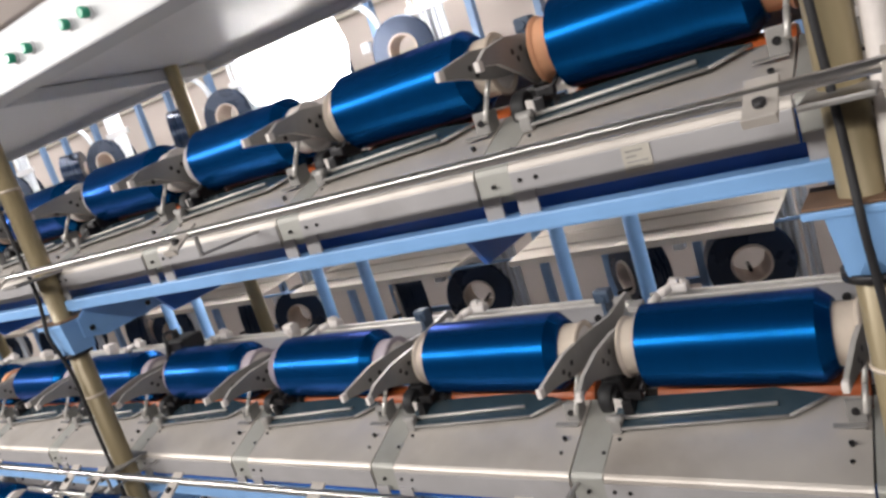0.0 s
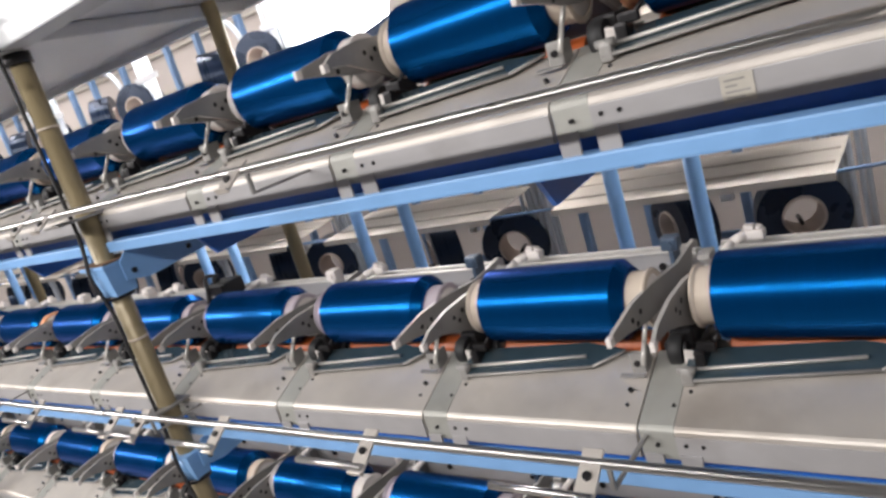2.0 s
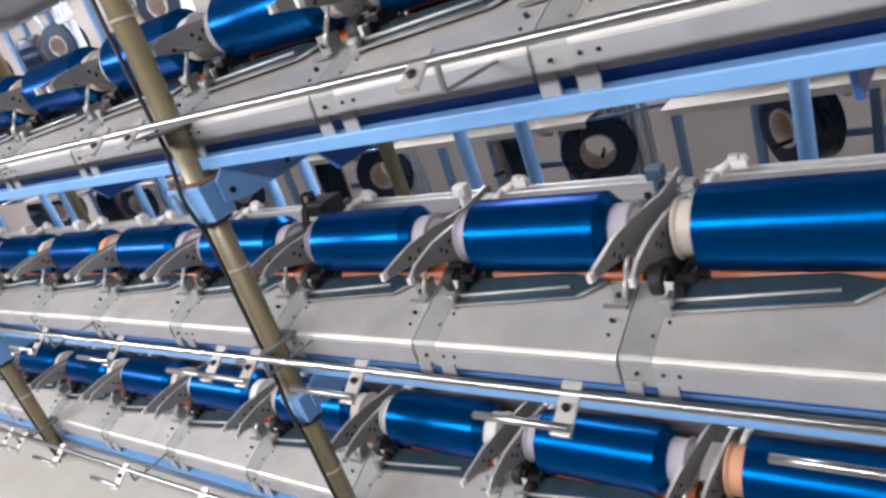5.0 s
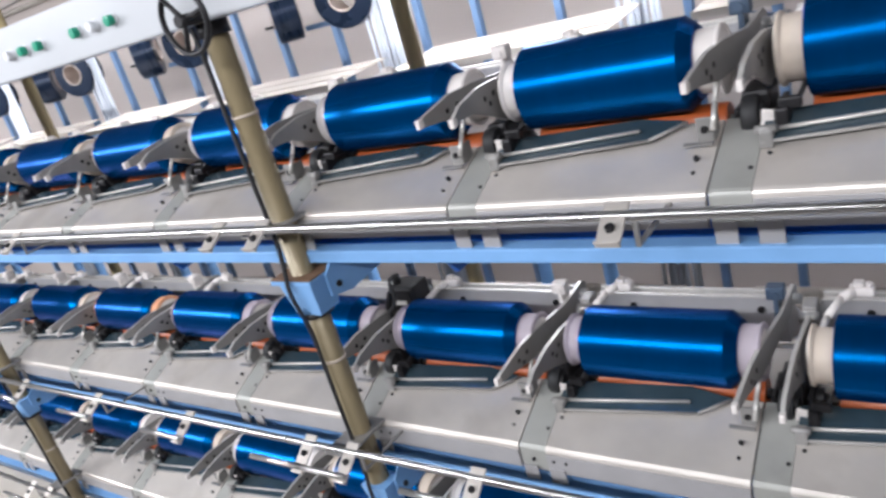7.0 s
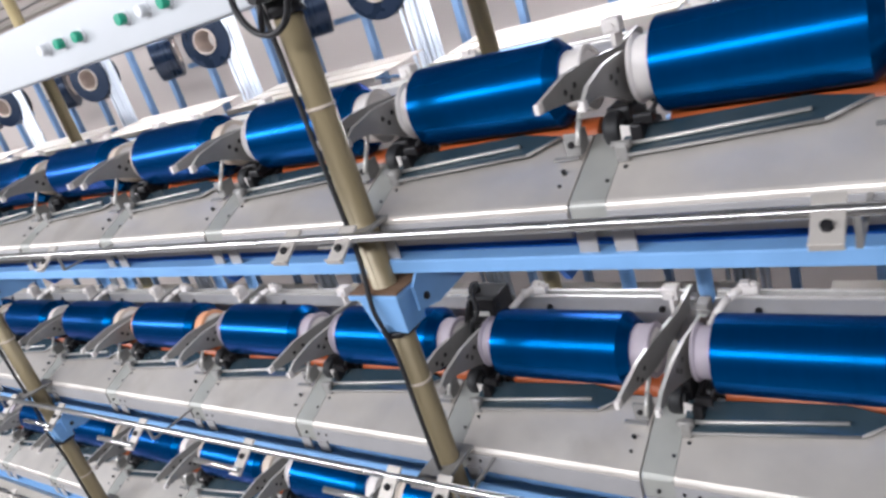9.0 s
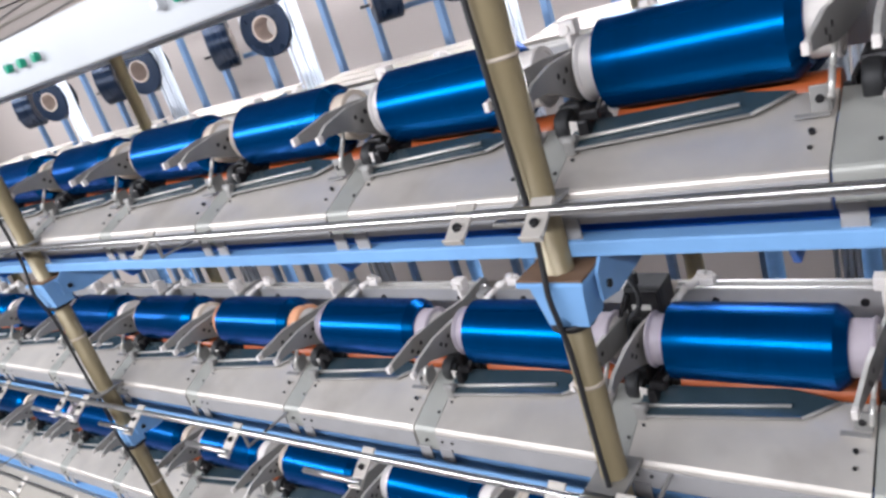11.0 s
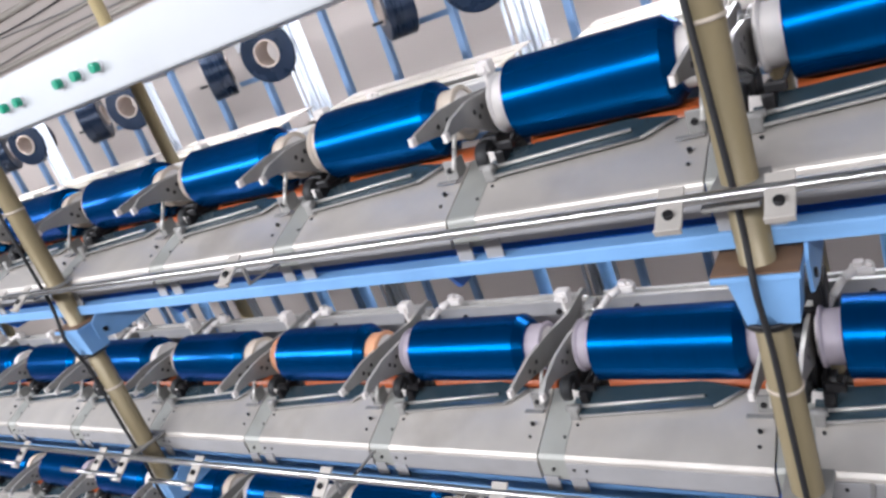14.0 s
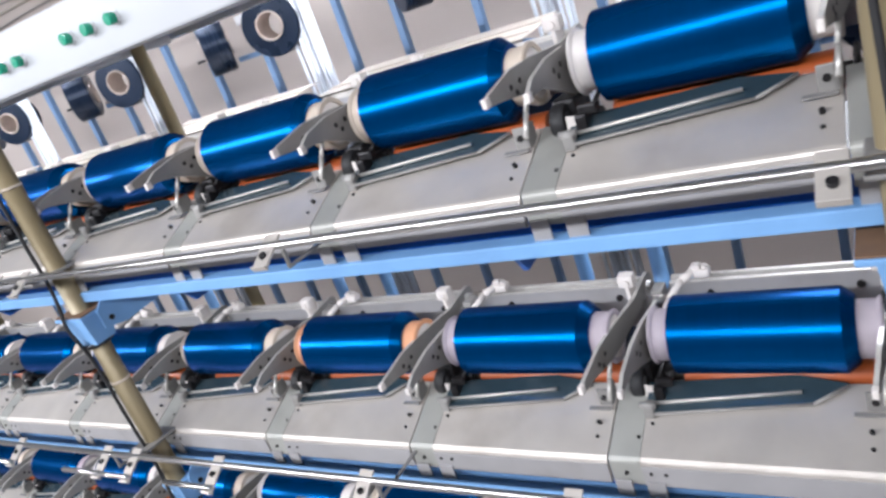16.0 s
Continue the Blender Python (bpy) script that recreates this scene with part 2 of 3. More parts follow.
slab("wall_east", (6, -4, 0), (6.2, 5, 3.2), FAR_WALL, "dull grey painted end wall", "wall")


# ---- tube lamps ----
def tube_lamp(x, y, z, length, mat=None):
    root = empty("tube_lamp", "unseen white batten with two lit fluorescent tubes under the ceiling", "lamp", "tube lamps")
    bm = box(B(), (-length / 2, -0.07, 0.03), (length / 2, 0.07, 0.075), 0.006)
    part("housing", bm, WHITE, root)
    for s in (-0.04, 0.04):
        part("tube", tube_along(B(), (-length / 2 + 0.02, s, 0.012), (length / 2 - 0.02, s, 0.012), 0.013), TUBE_ON, root, "lit white glass tube")
    for s in (-1, 1):
        part("end_cap", box(B(), (s * length / 2 - 0.012, -0.06, -0.004), (s * length / 2 + 0.012, 0.06, 0.03), 0.003), WHITE, root)
        part("hanger", tube_along(B(), (s * length * 0.35, 0, 0.075), (s * length * 0.35, 0, 3.2 - z), 0.005, 8), GREY, root)
    root.matrix_world = pose(x, y, z)
    return root


for lx in (-5.4, -3.6, -1.8, 0.0, 1.8, 3.6):
    tube_lamp(lx, -2.5, 2.90, 1.5)
    # battens added to go with the back and wall fill lights
    tube_lamp(lx, 0.98, 2.90, 1.3)
    tube_lamp(lx, 1.52, 2.90, 1.3)


# ---- winding positions ----
AX, AZ, R = 0.115, 0.106, 0.0600        # package axis and radius, from the tier's origin


def package_meshes(k):
    y = B()
    prof = [(-0.126, 0.042), (-0.1255, R - 0.002), (-0.1240, R), (0.1030, R + 0.0003), (0.1185, 0.047), (0.119, 0.042)]
    lathe(y, prof, 56)
    t = B()
    r = 0.0405
    lathe(t, [(-0.158, r + 0.0035), (-0.1555, r + 0.005), (-0.153, r + 0.0035), (-0.151, r), (0.143, r), (0.145, r + 0.003), (0.1475, r + 0.004), (0.150, r + 0.002), (0.150, r - 0.005), (-0.158, r - 0.005)], 40, closed=True)
    return mesh_of(y, "yarn"), mesh_of(t, "tube")


YARN_ME, TUBE_ME = package_meshes(0)
YARN_ME.materials.append(YARN)
TUBE_MES = []
for mt in TUBES:
    me = TUBE_ME.copy()
    me.materials.append(mt)
    TUBE_MES.append(me)
TONES = ["cream", "lilac", "orange", "white"]


PACKAGES = []


def yarn_package(x, y, z, tone, turn):
    root = empty("yarn_package", "glossy blue filament yarn wound on a %s cardboard tube" % TONES[tone], "yarn package", "blue yarn packages in the cradles")
    part("yarn", YARN_ME, None, root)
    part("cardboard_tube", TUBE_MES[tone], None, root)
    root.matrix_world = pose(x, y, z, turn, 0, 0)
    PACKAGES.append((root, x, y, z, turn))


ARM = [(-0.036, 0.104), (-0.035, 0.113), (-0.024, 0.118), (0.040, 0.131), (0.100, 0.132), (0.200, 0.125), (0.272, 0.136), (0.284, 0.130), (0.284, 0.106), (0.200, 0.095), (0.120, 0.088), (0.070, 0.089), (0.014, 0.099)]
ARM_B = [(-0.040, 0.101), (-0.039, 0.111), (-0.016, 0.124), (0.040, 0.134), (0.105, 0.134), (0.180, 0.123), (0.222, 0.118), (0.222, 0.096), (0.165, 0.078), (0.105, 0.066), (0.065, 0.084), (0.012, 0.103), (-0.022, 0.105)]


def arm_mesh(name, outline):
    bm = extrude_profile(B(), outline, -0.003, 0.003)
    for f in bm.faces:
        f.material_index = 0 if len(f.verts) > 4 else 1
    me = mesh_of(bm, name)
    me.materials.append(GREY)
    me.materials.append(WORN)
    return me


def disc(bm, x0, x1, y, z, r, seg=24):
    return tube_along(bm, (x0, y, z), (x1, y, z), r, seg)


ARM_ME, ARMB_ME = arm_mesh("finger_arm", ARM), arm_mesh("hooked_arm", ARM_B)
bm = disc(B(), -0.0034, 0.0034, 0, 0, 0.0042, 10)
BOLT_ME = mesh_of(bm, "bolt")
BOLT_ME.materials.append(DARK)
bm = B()
lathe(bm, [(-0.012, 0.020), (-0.012, 0.033), (-0.004, 0.036), (0.0, 0.036), (0.0025, 0.031), (0.0025, 0.012)], 32)
CHUCK_ME = mesh_of(bm, "chuck")
CHUCK_ME.materials.append(TUBES[3])
bm = B()
lathe(bm, [(-0.010, 0.008), (-0.010, 0.021), (-0.006, 0.024), (0.006, 0.024), (0.010, 0.021), (0.010, 0.012), (0.014, 0.011), (0.014, 0.004)], 28)
PULLEY_ME = mesh_of(bm, "pulley")
PULLEY_ME.materials.append(RUBBER)
bm = B()
box(bm, (-0.010, 0.20, 0.060), (0.010, 0.232, 0.132), 0.003)
BLOCK_ME = mesh_of(bm, "pivot_block")
BLOCK_ME.materials.append(GREY)


def at(ob, x, y, z, rx=0, ry=0, rz=0):
    ob.matrix_basis = pose(x, y, z, rx, ry, rz)
    return ob


def cradle(pale):
    """The two arms that hold one package, built round the position's origin; pale: worn white clamps, else slate blue ones."""
    root = empty("package_cradle", "grey cast metal cradle arms holding a yarn package", "cradle", "package cradles")
    a = at(part("hooked_arm", ARMB_ME, None, root), 0.006, 0, 0)
    b = at(part("finger_arm", ARM_ME, None, root), 0.3200, 0, 0, 0, 0, -5)
    for y, z in ((0.052, 0.114), (0.064, 0.104), (0.078, 0.116)):
        at(part("bolt", BOLT_ME, None, a), 0, y, z)
        at(part("bolt", BOLT_ME, None, b), 0, y - 0.022, z - 0.004)
    part("nose", box(B(), (-0.0040, -0.0385, 0.1030), (0.0040, -0.0265, 0.1165), 0.002), TUBES[3], b, "pale worn tip")
    part("nose", box(B(), (-0.0040, -0.0425, 0.0995), (0.0040, -0.0310, 0.1125), 0.002), TUBES[3], a, "pale worn tip")
    at(part("chuck", CHUCK_ME, None, root, "pale worn chuck disc"), 0.0195, AX, AZ, 0, 0, 180)
    at(part("chuck", CHUCK_ME, None, root, "pale worn chuck disc"), 0.3265, AX, AZ)
    for x, y in ((0.342, 0.262), (0.006, 0.205)):
        part("pivot_pin", disc(B(), x - 0.014, x + 0.014, y, 0.115, 0.009, 14), STEEL, root)
    at(part("pivot_block", BLOCK_ME, None, root), 0.006, 0.008, 0)
    # bent handle that reaches over the rail
    h = B()
    way = [(0.027, 0.150, 0.117), (0.034, 0.182, 0.130), (0.050, 0.212, 0.145), (0.068, 0.234, 0.150)]
    for p, q, r in zip(way, way[1:], (0.0052, 0.0062, 0.0072)):
        tube_along(h, p, q, r, 10)
    box(h, (0.058, 0.224, 0.141), (0.092, 0.245, 0.155), 0.004)
    box(h, (0.064, 0.228, 0.154), (0.079, 0.242, 0.163), 0.003)
    tube_along(h, (0.084, 0.234, 0.155), (0.086, 0.234, 0.161), 0.005, 10)
    part("release_handle", h, TUBES[3], root, "pale worn release handle")
    mat, tint = (TUBES[3], "pale worn") if pale else (CLAMP, "slate blue")
    h = box(B(), (0.326, 0.205, 0.090), (0.334, 0.2385, 0.158), 0.003)
    part("stop_plate", h, mat, root, tint + " lever plate")
    h = box(B(), (0.316, 0.204, 0.142), (0.343, 0.228, 0.164), 0.004)
    tube_along(h, (0.330, 0.206, 0.152), (0.330, 0.200, 0.152), 0.006, 12)
    part("stop_knob", h, mat, root, tint + " clamp block")
    return root


def drive(root_label):
    root = empty("drive_roller", root_label, "roller", "drive rollers")
    bm = B()
    lathe(bm, [(0.052, 0.010), (0.052, 0.0235), (0.055, 0.025), (0.319, 0.025), (0.322, 0.0235), (0.322, 0.010)], 32)
    r = part("roller", bm, ORANGE, root)
    part("shaft", disc(B(), -0.02, 0.35, 0, 0, 0.008, 14), STEEL, root)
    at(part("pulley", PULLEY_ME, None, root, "black rubber pulley"), -0.012, -0.045, 0.018)
    part("bearing_plate", box(B(), (0.012, -0.035, -0.028), (0.019, 0.03, 0.022), 0.002), DARK, root)
    part("bearing_plate", box(B(), (0.334, -0.035, -0.028), (0.340, 0.03, 0.022), 0.002), DARK, root)
    # made-up dark block that gives the shade below the arms
    part("drive_box", box(B(), (-0.026, -0.036, -0.024), (0.008, 0.030, 0.044), 0.006), DARK, root, "dark box standing in for the shade under the arms")
    c = B()
    lathe(c, [(0.020, 0.006), (0.020, 0.017), (0.030, 0.017), (0.030, 0.006)], 20)
    part("collar", c, DARK, root)
    # small thread guide beside the roller
    g = B()
    box(g, (0.018, -0.078, -0.002), (0.034, -0.050, 0.030), 0.004)
    box(g, (0.022, -0.070, 0.026), (0.048, -0.060, 0.040), 0.003)
    tube_along(g, (0.044, -0.064, 0.036), (0.052, -0.050, 0.052), 0.003, 8)
    part("thread_guide", g, DARK, root, "dark oily thread guide")
    g = box(B(), (-0.004, -0.060, 0.018), (0.020, -0.0575, 0.044), 0.001, Matrix.Rotation(radians(14), 4, "X") @ Matrix.Rotation(radians(10), 4, "Y"))
    part("guide_tag", g, TUBES[3], root, "pale plastic tag")
    return root


def guide_plate():
    root = empty("guide_plate", "dark teal glossy guide plate with a bright wire", "guide plate", "guide plates below the packages")
    bm = B()
    # x along the plate, v up its slope
    def on(x, v, h=0.0):
        return (x, 0.028 + 0.10 * x + v * 0.88, 0.0185 + 0.036 * x + v * 0.34 + h)
    pts = [(0.006, 0.0), (0.236, 0.0), (0.280, 0.028), (0.215, 0.050), (0.006, 0.058)]
    lo = [bm.verts.new(on(x, v)) for x, v in pts]
    hi = [bm.verts.new(on(x, v, 0.0025)) for x, v in pts]
    bm.faces.new(lo)
    bm.faces.new(hi)
    for i in range(5):
        bm.faces.new((lo[i], lo[(i + 1) % 5], hi[(i + 1) % 5], hi[i]))
    part("plate", bm, TEAL, root)
    e = B()
    tube_along(e, on(0.006, -0.001, 0.001), on(0.236, -0.001, 0.001), 0.0024, 8)
    tube_along(e, on(0.236, -0.001, 0.001), on(0.280, 0.027, 0.001), 0.0024, 8)
    part("edge_trim", e, GREY, root, "grey worn steel edge")
    part("guide_wire", tube_along(B(), on(0.020, 0.014, 0.006), on(0.222, 0.016, 0.006), 0.0028, 8), WORN, root, "bright thin guide wire")
    c = B()
    box(c, (0.004, 0.026, 0.012), (0.020, 0.046, 0.034), 0.003)
    disc(c, 0.0, 0.024, 0.032, 0.034, 0.005, 10)
    part("hinge", c, GREY, root)
    return root


def end_bracket():
    root = empty("end_bracket", "small grey steel bracket with two dark screws", "bracket", "end brackets")
    b = B()
    box(b, (0.284, 0.023, 0.008), (0.320, 0.0305, 0.0100), 0.0005, Matrix.Rotation(radians(14), 4, "X"))
    box(b, (0.300, 0.030, 0.016), (0.320, 0.034, 0.046), 0.001)
    box(b, (0.317, 0.030, 0.016), (0.321, 0.060, 0.046), 0.001)
    part("angle", b, GREY, root)
    part("screw", tube_along(B(), (0.303, 0.006, 0.000), (0.303, 0.003, 0.006), 0.0034, 10), DARK, root)
    part("screw", tube_along(B(), (0.310, 0.027, 0.031), (0.310, 0.034, 0.032), 0.0045, 10), DARK, root)
    lv = B()
    tube_along(lv, (0.322, 0.022, 0.032), (0.324, 0.040, 0.062), 0.0036, 10)
    tube_along(lv, (0.324, 0.040, 0.062), (0.327, 0.052, 0.084), 0.0034, 10)
    tube_along(lv, (0.327, 0.052, 0.084), (0.316, 0.058, 0.088), 0.0030, 10)
    part("lever", lv, WORN, root, "bright worn bent lever")
    return root


PLATE_PROF = [(-0.036, -0.060), (-0.036, -0.023), (-0.0355, -0.0195), (-0.0338, -0.0165), (-0.0305, -0.0135), (0.088, 0.034), (0.092, 0.031), (0.092, 0.028), (-0.031, -0.0195), (-0.032, -0.060)]


def cover():
    root = tagged(new("cover_panel"), "bent zinc sheet cover with a sloping top and front face", "cover panel", "sheet covers", "structure")
    bm = extrude_profile(B(), PLATE_PROF, 0.0045, 0.3235)
    part("sheet", bm, PLATE, root)
    bm = extrude_profile(B(), [(y, z + (0.0006 if z > -0.05 else 0)) for y, z in PLATE_PROF], -0.0435, 0.0040)
    part("joint_sheet", bm, JOINT, root, "duller joint strip")
    part("front_strip", box(B(), (0.0050, -0.0388, -0.0590), (0.3230, -0.0362, -0.0245), 0.0008), FACE, root, "dull smudged grey front strip")
    for x, y in ((-0.002, 0.0), (0.016, 0.022), (0.303, -0.002)):
        z = -0.0145 + (y + 0.033) * 0.40
        part("screw", tube_along(B(), (x, y, z - 0.002), (x, y - 0.0012, z + 0.002), 0.0027, 10), DARK, root)
    for x, z in ((-0.020, -0.038), (0.018, -0.036), (0.040, -0.036)):
        part("screw", tube_along(B(), (x, -0.034, z), (x, -0.0405, z), 0.0028, 10), DARK, root)
    part("tab", box(B(), (-0.040, -0.0425, -0.085), (-0.014, -0.0390, -0.050), 0.001), FACE, root)
    part("tab", box(B(), (0.008, -0.0425, -0.088), (0.036, -0.0390, -0.050), 0.001), FACE, root)
    return root


protos = [cradle(True), drive("orange drive roller on a steel shaft under a package"), guide_plate(), end_bracket(), cover()]
base_m = [o.matrix_basis.copy() for o in protos]
dark_cradle = cradle(False)
dark_used = False
base_m[3] = pose(0, 0.014, 0.006)
base_m[1] = pose(0, 0.128, 0.0215)
rnd = random.Random(4)
tones = {(1, 0): 1, (1, 1): 1, (1, 2): 1, (1, 3): 0, (1, 4): 0, (2, 5): 2, (2, 4): 2, (1, -2): 2, (1, -1): 1, (0, 3): 2, (0, 2): 1}
first = True
for ti, (ty, tz) in enumerate(TIERS):
    for n in range(N0, N1):
        o = pose(n * P, ty, tz)
        for q, bmx in zip(protos, base_m):
            if n >= 2 and q is protos[0]:
                if dark_used:
                    copy_thing(dark_cradle, o @ bmx)
                else:
                    dark_cradle.matrix_basis = o @ bmx
                    dark_used = True
            elif first:
                q.matrix_basis = o @ bmx
            else:
                copy_thing(q, o @ bmx)
        first = False
        tone = tones.get((ti, n), rnd.choice((0, 0, 3, 1)))
        yarn_package(n * P + 0.179, ty + AX, tz + AZ, tone, rnd.uniform(0, 360))


# ---- rails, rods and beams of each tier ----
def long_bar(name, lo, hi, mat, label, category, bevel=0.003, group=""):
    return tagged(part(name, box(B(), lo, hi, bevel), mat), label, category, group)


for ti, (ty, tz) in enumerate(TIERS):
    root = empty("back_rail", "grey steel channel rail behind the packages", "rail", "back rails")
    for k in range(N0, N1):
        x0 = k * P
        bm = B()
        box(bm, (x0 + 0.02, ty + 0.240, tz + 0.045), (x0 + 0.34, ty + 0.246, tz + 0.126), 0.001)
        box(bm, (x0 + 0.02, ty + 0.246, tz + 0.112), (x0 + 0.34, ty + 0.262, tz + 0.115), 0.0008)
        seg = part("rail_length", bm, FACE, root)
        part("front_lip", box(B(), (x0 + 0.021, ty + 0.2375, tz + 0.1262), (x0 + 0.339, ty + 0.2462, tz + 0.1295), 0.0008), WORN, seg, "bright worn front lip")
        part("rear_lip", box(B(), (x0 + 0.021, ty + 0.2535, tz + 0.1152), (x0 + 0.339, ty + 0.2620, tz + 0.1330), 0.0008), WORN, seg, "bright worn rear lip")
        # near-black strip along the groove between the two lips
        part("slot_lining", box(B(), (x0 + 0.022, ty + 0.2464, tz + 0.1153), (x0 + 0.338, ty + 0.2532, tz + 0.1180), 0.0005), DARK, seg, "dark strip in the slot")
        for ex, sx in ((0.018, -1), (0.342, 1)):
            # cut-off corner where the rail turns down to its arm
            c = B()
            q = [(x0 + ex - sx * 0.004, tz + 0.1255), (x0 + ex + sx * 0.014, tz + 0.100), (x0 + ex + sx * 0.014, tz + 0.060), (x0 + ex - sx * 0.004, tz + 0.050)]
            a, b = [c.verts.new((x, ty + 0.2466, z)) for x, z in q], [c.verts.new((x, ty + 0.2500, z)) for x, z in q]
            c.faces.new(a)
            c.faces.new(b)
            for m in range(4):
                c.faces.new((a[m], a[(m + 1) % 4], b[(m + 1) % 4], b[m]))
            part("end_plate", c, FACE, seg)
        for bx in (0.085, 0.300):
            part("bolt", tube_along(B(), (x0 + bx, ty + 0.241, tz + 0.106), (x0 + bx, ty + 0.235, tz + 0.106), 0.0058, 12), DARK, root)
    beam = empty("tier_beam", "light blue painted steel beam under a row of covers", "beam", "tier beams")
    part("front_bar", box(B(), (XA, ty - 0.050, tz - 0.100), (XB, ty - 0.018, tz - 0.078), 0.003), BLUE, beam)
    part("web", box(B(), (XA, ty - 0.006, tz - 0.095), (XB, ty + 0.0, tz - 0.030), 0.001), DEEP, beam, "web in deep blue that holds the beam's inner shade")
    # darkness inside the beam is put into this sheet's near-black colour
    part("inner_deck", box(B(), (XA, ty + 0.0, tz - 0.060), (XB, ty + 0.235, tz - 0.050), 0.001), DARK, beam, "inner deck with the beam's inner darkness in its colour")
    # front rod with its strips
    rod = empty("front_rod", "bright steel rod in front of a row of covers", "rod", "front rods")
    part("rod", tube_along(B(), (XA, ty - 0.150, tz + 0.008), (XB, ty - 0.150, tz + 0.008), 0.0065, 14), STEEL, rod)
    if ti == 2:
        xs = (2.42, 1.90, 1.80, 1.00, 0.424, 0.318, -0.384, -1.055, -1.16, -1.85, -2.53, -2.64)
    else:
        xs = sorted([(k + 1) * P - 0.055 for k in range(N0, N1)] + [(k + 1) * P + 0.050 for k in range(-8, N1, 4)])
    ln = 0.040 if ti == 2 else 0.056
    for x0 in xs:
        b = B()
        m = Matrix.Translation((x0, ty - 0.150, tz + 0.012)) @ Matrix.Rotation(radians(32), 4, "X")
        box(b, (-0.014, -ln, -0.002), (0.014, 0.014, 0.002), 0.001, m)
        box(b, (-0.014, -ln - 0.003, -0.004), (0.014, -ln, 0.006), 0.001, m)
        part("strip", b, PLATE, rod, "flat grey steel strip")
        ye, ze = ty - 0.150 - ln * 0.848, tz + 0.012 - ln * 0.53
        if ti < 2:
            part("lower_rod", tube_along(B(), (x0 - 0.13, ye + 0.004, ze + 0.008), (x0 + 0.012, ye + 0.004, ze + 0.008), 0.0055, 12), STEEL, rod)
        part("bolt", tube_along(B(), (x0, ty - 0.168, tz - 0.004), (x0, ty - 0.172, tz + 0.006), 0.0055, 10), DARK, rod)
        if x0 not in list(xs)[::3]:
            continue
        h = B()
        box(h, (x0 + 0.018, ty - 0.150, tz - 0.028), (x0 + 0.024, ty - 0.036, tz - 0.024), 0.001)
        box(h, (x0 + 0.018, ty - 0.154, tz - 0.028), (x0 + 0.024, ty - 0.149, tz + 0.006), 0.001)
        part("holder", h, GREY, rod)
    if ti == 0:
        tray = empty("drip_tray", "long beige sheet metal tray below the lowest row", "tray")
        bm = extrude_profile(B(), [(-0.03, 0.475), (-0.30, 0.415), (-0.30, 0.440), (-0.304, 0.440), (-0.304, 0.410), (-0.03, 0.470)], XA, XB)
        part("sheet", bm, SHEET, tray)
        for k in range(-8, N1, 2):
            part("stay", box(B(), (k * P + 0.1, -0.30, 0.0), (k * P + 0.13, -0.27, 0.415), 0.003), GREY, tray)


